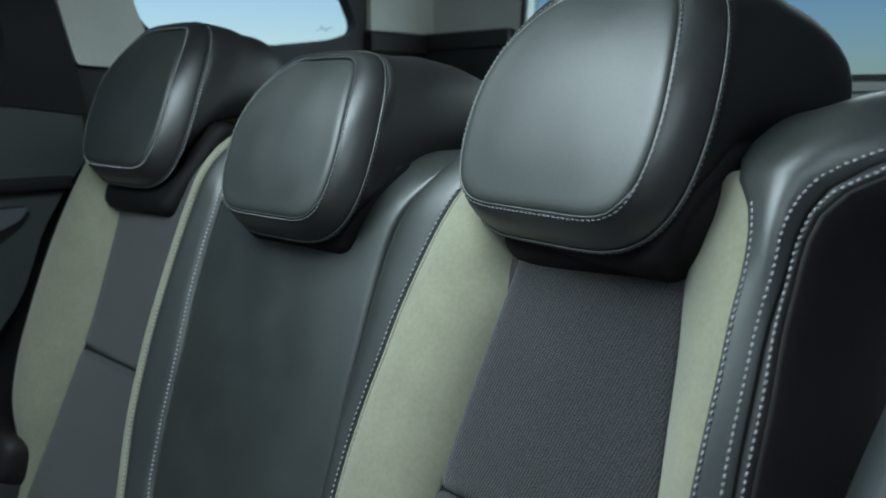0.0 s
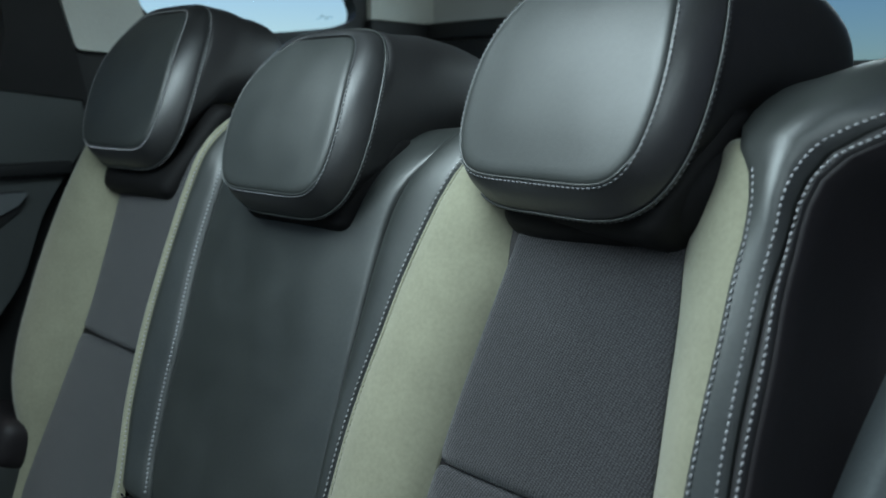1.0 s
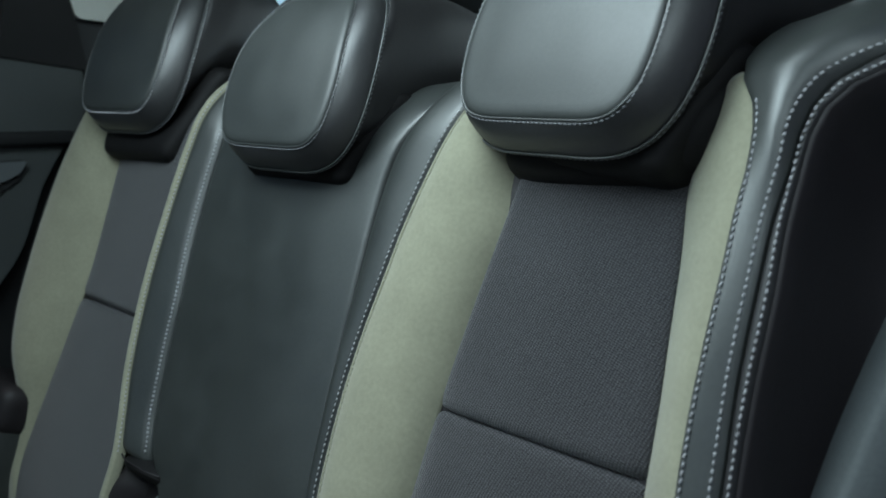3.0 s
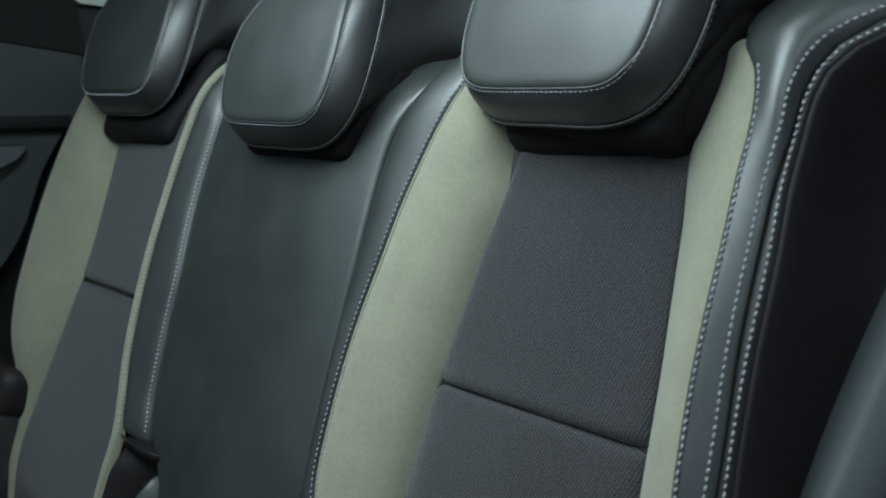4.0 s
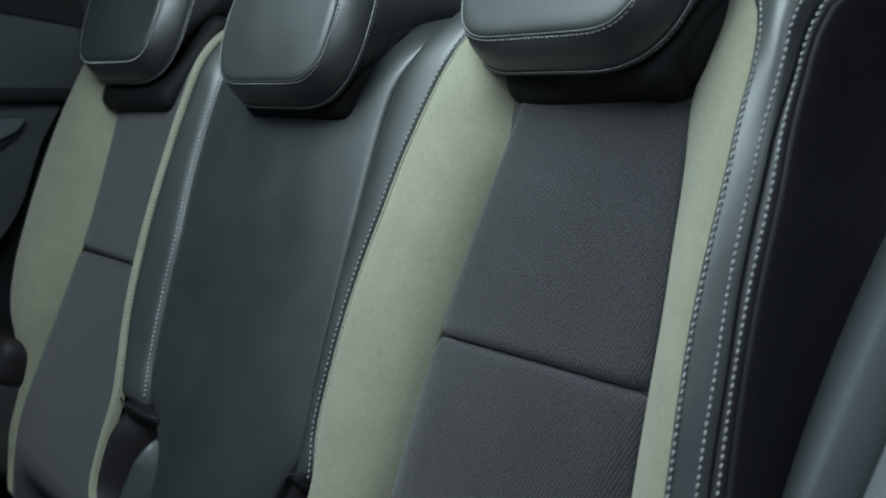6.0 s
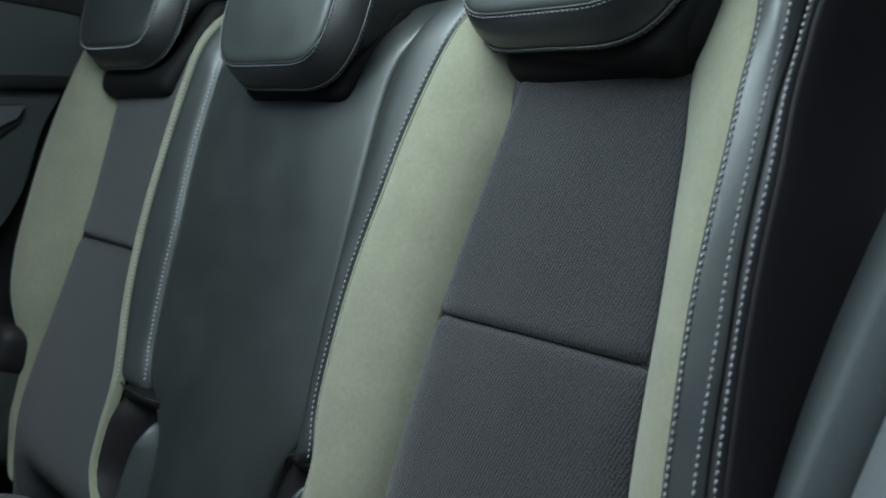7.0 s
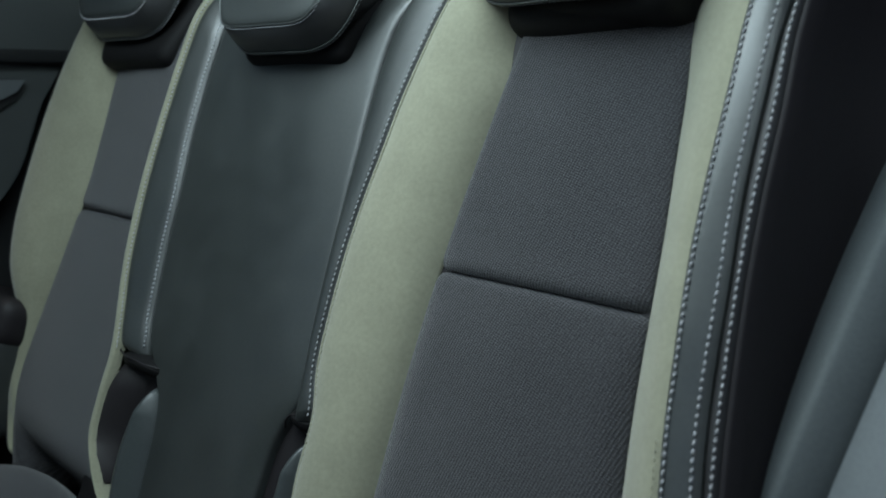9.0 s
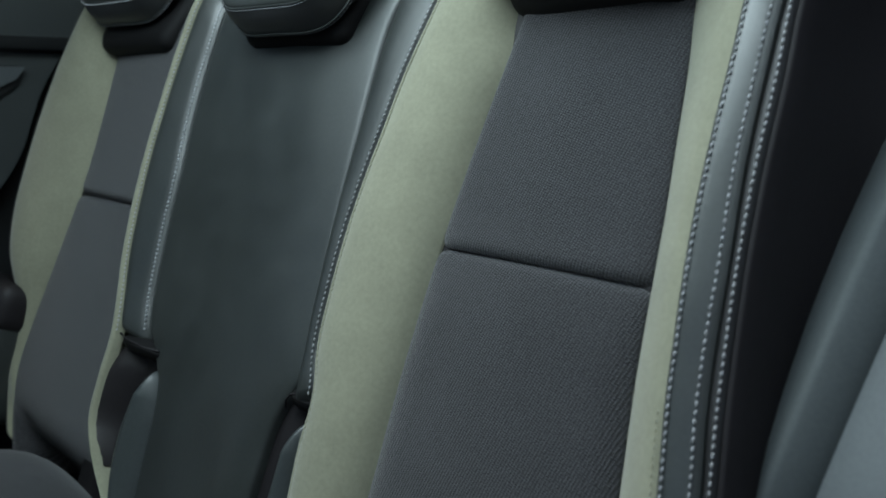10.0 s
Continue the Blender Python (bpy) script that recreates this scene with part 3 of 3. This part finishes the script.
def headrest(x, y, z, tall, wide, label, thread, neck_at=0.0, neck_low=-0.038, neck_wide=0.080, deep=1.0, rise=0.0, bold=0.0012, full=1.0, turn=0.0):
    th = thing("headrest", label, "headrest", "rear headrests", at=(x, y, z))
    th.rotation_euler = (0, 0, radians(turn))

    def place(loop, back=0.0):
        return [UP * (p * tall) + BACK * (d + back) + Vector((q * wide, 0, 0)) for q, p, d in loop]

    def loft(name, rings, mat, cap=None, lab=""):
        bm = bmesh.new()
        vs = [[bm.verts.new(p) for p in r] for r in rings]
        for a, b in zip(vs, vs[1:]):
            for k in range(RING):
                bm.faces.new((a[k], a[(k + 1) % RING], b[(k + 1) % RING], b[k]))
        if cap is not None:
            c = bm.verts.new(cap)
            for k in range(RING):
                bm.faces.new((vs[-1][k], vs[-1][(k + 1) % RING], c))
        return part(name, bm, mat, th, lab)

    rings = []
    for f, sunk in ((1.0, 0.0030), (0.996, 0.0016), (0.986, 0.0003), (0.965, -0.0006), (0.93, -0.0009), (0.88, -0.0006), (0.80, 0), (0.68, 0), (0.54, 0), (0.38, 0), (0.2, 0)):
        ring = [(q * f, 0.092 + (p - 0.092) * f, -0.0055 + (d + 0.0055) * f ** 2.3) for q, p, d in INNER]
        rings.append(place(ring, sunk))
    face = loft("front_panel", rings, FACE, UP * (0.092 * tall) + BACK * -0.0055)
    rings = []
    for f, sunk in ((0.0, 0.0030), (0.012, 0.0020), (0.05, 0.0004), (0.12, -0.0010), (0.28, -0.0030), (0.45, -0.0045), (0.62, -0.0048), (0.78, -0.0036), (0.90, -0.0015), (0.96, 0.0006), (0.99, 0.003), (1.0, 0.006)):
        rings.append(place(blend(INNER, OUTER, f), sunk))
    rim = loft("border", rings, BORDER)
    rings = [place([(q * 0.985, p, d) for q, p, d in OUTER], 0.008), place([(q * 1.003, p, d) for q, p, d in OUTER], 0.0035), place([(q * 1.010, 0.09 + (p - 0.09) * 1.008, d) for q, p, d in OUTER], 0.007)]
    for k in range(30):
        d0 = 0.060 + 0.1395 * math.sin(k / 29 * math.pi / 2)
        hw, p0, p1, f = SHELL_W(d0) * full, SHELL_LOW(d0), SHELL_TOP(d0) + rise * min(1.0, (d0 - 0.060) / 0.06), min(1.0, 0.3 + (d0 - 0.060) / 0.05)
        d = 0.034 + (d0 - 0.060) * deep
        target = outline(hw * 0.97, hw, hw * 0.88, p0, p1, 4.0, 3.2, d)
        rings.append(place(blend([(q * 1.010, 0.09 + (p - 0.09) * 1.008, max(e + 0.010, d)) for q, p, e in OUTER], target, f)))
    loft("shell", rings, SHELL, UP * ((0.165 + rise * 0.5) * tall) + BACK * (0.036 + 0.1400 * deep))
    heart_p = UP * (0.09 * tall) + BACK * 0.08
    wide_loop = [(q * 1.012, 0.09 + (p - 0.09) * 1.008, e) for q, p, e in OUTER]
    for loop, d, mat, under in ((blend(INNER, OUTER, 0.13), -0.0018, thread, face), (wide_loop, 0.0055, thread, rim)):
        pts = place(loop + loop[:1], d)
        part("stitching", stitches(pts, [(p - heart_p).normalized() for p in pts], pitch=0.0052, length=0.0031, width=bold), mat, under)
    # folded edges along both seams
    edge = [(q * 0.999, p, e + 0.0008 + 0.004 * min(1.0, max(0.0, (p - 0.012) / 0.02)) * min(1.0, max(0.0, (q + 0.06) / 0.06))) for q, p, e in INNER]
    for loop, d, r, under in ((edge, 0.0, 0.0011, face), ([(q * 1.013, 0.09 + (p - 0.09) * 1.008, e) for q, p, e in OUTER], 0.0030, 0.0012, rim)):
        pts = place(loop, d)
        part("piping", tube(pts[-1:] + pts + pts[:2], r), LEATHER, under)
    # the covered base on which the pad sits; its extra size stands in for shadow
    bm = bmesh.new()
    box(bm, (-neck_wide, neck_low, 0.044), (neck_wide, 0.10, 0.15), 0.024, 5)
    for v in bm.verts:
        flare = 1 + 3.2 * max(0, v.co.y - neck_low - 0.02)
        v.co = Vector((neck_at + v.co.x * flare, 0, 0)) + UP * v.co.y + BACK * (v.co.z + 0.25 * max(0, v.co.y))
    part("neck", bm, NECK, th, "black leather-covered base, larger where it stands in for shadow")
    return th


# far and centre bases widened and black in place of contact shadow
headrest(-0.3914, -0.0051, 1.0036, 1.2120, 1.0295, "charcoal leather rear headrest with light stitched seams", THREAD, 0.015, -0.055, 0.098, deep=1.1, rise=-0.015, bold=0.0016, full=1.03, turn=2.3)
headrest(0.0216, -0.0240, 0.9720, 1.0556, 0.9538, "lower charcoal leather centre headrest with stitched seams", MID_THREAD, 0.0, -0.022, 0.096, deep=2.0, rise=0.012, turn=0.4)
headrest(0.3781, -0.0072, 1.0075, 1.1279, 1.0259, "charcoal leather rear headrest with grey stitched seams", MID_THREAD, 0.030, -0.025, 0.078, deep=1.75, full=0.98, turn=-8.9)


# ---------------------------------------------------------------- seat cushions
def cushion(x0, x1, label, h=0.412, crown=None, rear=-0.182):
    """A seat cushion: a padded block with fully rounded edges, a little higher at its front."""
    th = thing("seat_cushion", label, "car seat", "rear seat cushions")
    bm = bmesh.new()
    box(bm, (x0, -0.72, 0.20), (x1, rear, h), 0.045, 6)
    bmesh.ops.subdivide_edges(bm, edges=[e for e in bm.edges if e.calc_length() > 0.15], cuts=15, use_grid_fill=True)
    for v in bm.verts:
        if v.co.z > 0.3:
            v.co.z += 0.05 * (-0.195 - v.co.y) + 0.012 * (1 - ((v.co.x - x0) / (x1 - x0) * 2 - 1) ** 2) + 0.003 * noise.noise(v.co * 9)
            if crown is not None:
                v.co.z -= 1.2 * (v.co.x - crown) ** 2 * math.exp((v.co.y - rear) / 0.15)
    uvs = bm.loops.layers.uv.new("UVMap")
    for f in bm.faces:
        for lo in f.loops:
            lo[uvs].uv = (lo.vert.co.x, lo.vert.co.y)
    part("pad", bm, KNIT, th)
    return th


cushion(-0.62, -0.115, "charcoal rear seat cushion with knit cover", 0.396, -0.212, -0.168)
cushion(-0.11, 0.20, "charcoal centre seat cushion", 0.39)
cushion(0.205, 0.62, "charcoal rear seat cushion with knit cover")

# ---------------------------------------------------------------- the car's body
def slab(name, lo, hi, mat, label, category, bevel=0.0):
    ob = part(name, box(bmesh.new(), lo, hi, bevel), mat, smooth=False)
    return tagged(ob, label, category, kind="structure")


def plate(name, ring, depth, mat, parent=None, label="", holes=(), smooth=False):
    """A sheet with openings through it, cut in the plane x = const; ring and holes are (y, z) loops. depth runs towards -x."""
    cu = bpy.data.curves.new(name, "CURVE")
    cu.dimensions, cu.fill_mode, cu.extrude = "2D", "BOTH", abs(depth) / 2
    for loop in (ring, *holes):
        sp = cu.splines.new("POLY")
        sp.points.add(len(loop) - 1)
        for q, (a, b) in zip(sp.points, loop):
            q.co = (a, b, 0, 1)
        sp.use_cyclic_u = True
    tmp = bpy.data.objects.new(name, cu)
    scene.collection.objects.link(tmp)
    bpy.context.view_layer.update()
    me = bpy.data.meshes.new_from_object(tmp.evaluated_get(bpy.context.evaluated_depsgraph_get()))
    bpy.data.objects.remove(tmp)
    bm = bmesh.new()
    bm.from_mesh(me)
    return bm


def upright(bm, x):
    """(a, b, c) of a cut sheet to the plane x = const: a along y, b up."""
    for v in bm.verts:
        v.co = Vector((x + v.co.z, v.co.x, v.co.y))
    return bm


def crosswise(bm, y, rake=0.0, z0=0.0):
    for v in bm.verts:
        v.co = Vector((v.co.x, y + v.co.z + (v.co.y - z0) * rake, v.co.y))
    return bm


def rounded(loop, r, n=5):
    """The loop with its corners rounded off."""
    out = []
    m = len(loop)
    for i in range(m):
        p, a, b = Vector(loop[i]), Vector(loop[i - 1]), Vector(loop[(i + 1) % m])
        ra = min(r, (a - p).length * 0.45)
        rb = min(r, (b - p).length * 0.45)
        s, e = p + (a - p).normalized() * ra, p + (b - p).normalized() * rb
        for k in range(n + 1):
            t = k / n
            q = s * (1 - t) ** 2 + p * 2 * t * (1 - t) + e * t * t
            out.append((q.x, q.y))
    return out


tagged(part("floor", box(bmesh.new(), (-0.80, -1.9, -0.04), (0.80, 1.25, 0.0)), CARPET, smooth=False), "charcoal carpeted car floor", "floor", kind="structure")
# far body side, with the quarter window
QUARTER = rounded([(0.222, 1.215), (0.33, 1.196), (0.516, 1.198), (0.700, 1.222), (0.775, 1.252), (0.735, 1.335), (0.66, 1.42), (0.22, 1.42), (0.19, 1.30)], 0.035)
SIDE_RING = [(0.105, 0.0), (1.25, 0.0), (1.25, 1.20), (1.0, 1.50), (0.0, 1.50), (0.02, 1.42), (0.065, 1.26), (0.095, 1.15), (0.112, 1.0)]
w = tagged(part("wall_far_side", upright(plate("side", SIDE_RING, 0.04, None, holes=[QUARTER]), -0.745), BLACK, smooth=False), "black plastic lined body side", "wall", kind="structure")
slab("door_jamb", (-0.785, -0.95, 0.05), (-0.770, 0.12, 1.05), BLACK, "black door jamb seal behind the door's edge", "seal")
# pale pillar trim between door and quarter window, and round the glass
trim_ring = rounded([(0.068, 1.26), (0.092, 1.156), (0.21, 1.150), (0.226, 1.212), (0.195, 1.30), (0.225, 1.43), (0.03, 1.46)], 0.012)
p = part("pillar_trim", upright(plate("trim", trim_ring, 0.02, None), -0.713), PILLAR, smooth=False)
tagged(p, "pale grey moulded pillar trim beside the quarter window", "pillar trim", kind="structure")
win = thing("window_1", "fixed rear quarter window with black seal", "window", kind="structure")
g = part("pane", upright(plate("pane", QUARTER, 0.004, None), -0.735), GLASS, win, smooth=False)
g.visible_shadow = False
inner = [(0.012 * (0.48 - a) / 0.3 + a, b + 0.010 * (1.30 - b) / 0.1) for a, b in QUARTER]
part("seal", upright(plate("seal", QUARTER, 0.012, None, holes=[inner]), -0.727), BLACK, win, smooth=False)
# maker's stamp printed on the glass: plain strokes
for k, (dy, dz, ln, tilt) in enumerate(((0.0, 0.0, 0.020, 0.5), (0.012, 0.003, 0.018, -0.4), (0.022, 0.0, 0.016, 0.6), (0.033, 0.004, 0.012, -0.2))):
    bm = bmesh.new()
    box(bm, (0, -ln / 2, -0.0022), (0.0006, ln / 2, 0.0022))
    bmesh.ops.rotate(bm, verts=bm.verts[:], cent=(0, 0, 0), matrix=Matrix.Rotation(tilt, 3, "X"))
    bmesh.ops.translate(bm, verts=bm.verts[:], vec=(-0.7325, 0.655 + dy, 1.250 + dz))
    part("stamp", bm, MARK, win, smooth=False)

# far door
door = thing("door_1", "closed dark grey rear car door with pull recess", "door", kind="structure")
door_ring = rounded([(-0.95, 0.12), (-0.40, 0.12), (-0.22, 0.50), (-0.125, 0.64), (-0.075, 0.700), (-0.046, 0.735), (-0.023, 0.775), (-0.005, 0.822), (0.012, 0.867), (0.052, 0.930), (0.107, 1.0), (0.100, 1.075), (-0.03, 1.092), (-0.95, 1.092)], 0.02)
part("door_panel", upright(plate("door", door_ring, 0.05, None), -0.735), PLASTIC, door, smooth=False)
frame_ring = [(-0.95, 1.085), (-0.03, 1.085), (0.098, 1.068), (0.106, 1.00), (0.108, 1.06), (0.092, 1.15), (0.063, 1.26), (0.0, 1.43), (-0.95, 1.43)]
hole = rounded([(-0.90, 1.11), (-0.035, 1.11), (-0.022, 1.20), (-0.06, 1.40), (-0.90, 1.40)], 0.02)
part("window_frame", upright(plate("frame", frame_ring, 0.05, None, holes=[hole]), -0.729), DEEP, door, smooth=False)
g = part("pane", upright(plate("pane", hole, 0.004, None), -0.735), PRIVACY, door, smooth=False)
g.visible_shadow = False
bm = box(bmesh.new(), (-0.712, -0.90, 0.938), (-0.690, 0.066, 0.962), 0.006)
part("ledge", bm, BLACK, door)
recess = rounded([(-0.42, 0.909), (-0.010, 0.914), (-0.022, 0.884), (-0.066, 0.856), (-0.42, 0.850)], 0.012)
part("pull_recess", upright(plate("pull", recess, 0.012, None), -0.708), BLACK, door, smooth=False)
grip = rounded([(-0.42, 0.909), (-0.013, 0.912), (-0.029, 0.891), (-0.062, 0.876), (-0.42, 0.872)], 0.006)
part("pull_handle", upright(plate("grip", grip, 0.016, None), -0.702), TRIM, door, smooth=False)
arm = rounded([(-0.90, 0.62), (-0.30, 0.60), (-0.20, 0.66), (-0.16, 0.76), (-0.22, 0.82), (-0.90, 0.80)], 0.04)
part("armrest", upright(plate("arm", arm, 0.05, None), -0.69), PLASTIC, door, smooth=False)

LIGHT_TRIM = grained_plastic("mid_grey_trim", (0.46, 0.48, 0.47), (0.6, 0.75))
# rear wall with the rear screen, parcel shelf, roof
SCREEN = rounded([(-0.42, 1.138), (0.60, 1.134), (0.56, 1.40), (-0.40, 1.40)], 0.05)
part_ = part("wall_rear", crosswise(plate("rear", [(-0.745, 0.0), (0.745, 0.0), (0.745, 1.5), (-0.745, 1.5)], 0.04, None, holes=[SCREEN]), 1.02), LIGHT_TRIM, smooth=False)
tagged(part_, "mid grey tailgate lining round the rear screen", "wall", kind="structure")
screen = thing("window_2", "rear screen in the tailgate", "window", kind="structure")
g = part("pane", crosswise(plate("pane", SCREEN, 0.004, None), 1.025), TINTED, screen, smooth=False)
g.visible_shadow = False
seal_ring = [(a + 0.012 * (1 if a > 0.1 else -1), b + 0.010 * (1 if b > 1.25 else -1)) for a, b in SCREEN]
part("seal", crosswise(plate("seal", seal_ring, 0.010, None, holes=[SCREEN]), 0.996), BLACK, screen, smooth=False)
part("sill", box(bmesh.new(), (-0.45, 0.980, 1.106), (0.62, 0.998, 1.112), 0.002), LIGHT_TRIM, screen)
part("sill", box(bmesh.new(), (-0.45, 0.980, 1.093), (0.62, 0.998, 1.097), 0.0015), LIGHT_TRIM, screen)
slab("tailgate_lower_lining", (-0.72, 0.975, 1.085), (-0.44, 0.998, 1.212), BLACK, "black lower tailgate lining", "tailgate lining", 0.004)
slab("parcel_shelf", (-0.70, 0.30, 1.07), (0.70, 0.97, 1.090), BLACK, "black flat luggage cover behind the seats", "parcel shelf", 0.008)
slab("side_rail", (-0.725, 0.785, 1.205), (-0.700, 0.97, 1.253), BLACK, "black plastic rail along the body side", "rail", 0.005)
slab("rear_pillar", (-0.725, 0.790, 1.255), (-0.708, 1.0, 1.50), PILLAR, "grey moulded rear pillar trim", "pillar trim")
slab("tailgate_rail", (-0.72, 0.97, 1.214), (-0.44, 0.998, 1.256), BLACK, "black plastic rail on the tailgate lining", "rail", 0.006)
bm = bmesh.new()
for lo, hi in (((-0.80, -1.9, 1.50), (-0.15, 1.25, 1.54)), ((0.53, -1.9, 1.50), (0.80, 1.25, 1.54)), ((-0.15, -0.06, 1.50), (0.53, 1.25, 1.54)), ((-0.15, -1.9, 1.50), (0.53, -0.74, 1.54))):
    box(bm, lo, hi)
tagged(part("ceiling", bm, LINER, smooth=False), "grey cloth headliner with a glass roof opening", "ceiling", kind="structure")

# near body side: lining behind the open doorway
def trim_edge(s):
    return 0.604 + 0.10 * s


fold = lambda s: 0.668 + 0.13 * s
lining = thing("wall_near_side", "slate grey plastic lining beside the seat", "wall trim", kind="structure")


def away(low, high, swell):
    """The lining leans away from the seat towards its top."""
    return lambda t, s: low + (high - low) * t + swell * 4 * t * (1 - t) - 0.30 * max(0.0, s + 0.10) ** 1.4


panel("lining", trim_edge, fold, 0, 0, -0.55, 0.30, SLATE, lining, shape=away(0.0, 0.008, 0.004), sink=0.034, soft=0.026, nu=24)
panel("door_seal", fold, shifted(trim_edge, 0.20), 0, 0, -0.55, 0.30, TRIM, lining, shape=away(0.006, 0.030, 0.010), sink=0.002)
slab("wall_near_rear", (0.735, 0.40, 0.0), (0.775, 1.25, 1.5), PLASTIC, "dark grey body side behind the doorway", "wall")
slab("wall_near_sill", (0.735, -1.9, -0.04), (0.80, 0.40, 0.16), PLASTIC, "dark grey door sill", "sill")
WINDSCREEN = rounded([(-0.66, 1.06), (0.66, 1.06), (0.62, 1.47), (-0.62, 1.47)], 0.04)
front = part("wall_front", crosswise(plate("front", [(-0.745, 0.0), (0.70, 0.0), (0.70, 1.5), (-0.745, 1.5)], 0.04, None, holes=[WINDSCREEN]), -1.18), PLASTIC, smooth=False)
tagged(front, "dark plain front bulkhead with the windscreen opening", "wall", kind="structure")

slab("wall_outside", (1.70, -3.0, -0.1), (1.75, 3.0, 2.6), PLASTER, "plain grey wall beyond the open doorway", "wall")

# rounded lower bolster at the far seat's outer edge
bol = thing("side_bolster", "black leather lower side bolster with a seam", "seat bolster")
for k, (s0, s1) in enumerate(((-0.262, -0.183), (-0.40, -0.212))):
    bm = bmesh.new()
    box(bm, (-0.66, s0, -0.04), (-0.479 if k == 0 else -0.484, s1, 0.052), 0.030, 5)
    for v in bm.verts:
        v.co = FOOT + Vector((v.co.x, 0, 0)) + ALONG * v.co.y + OUT * v.co.z
    part("cover", bm, SIDE if k == 0 else LEATHER, bol)
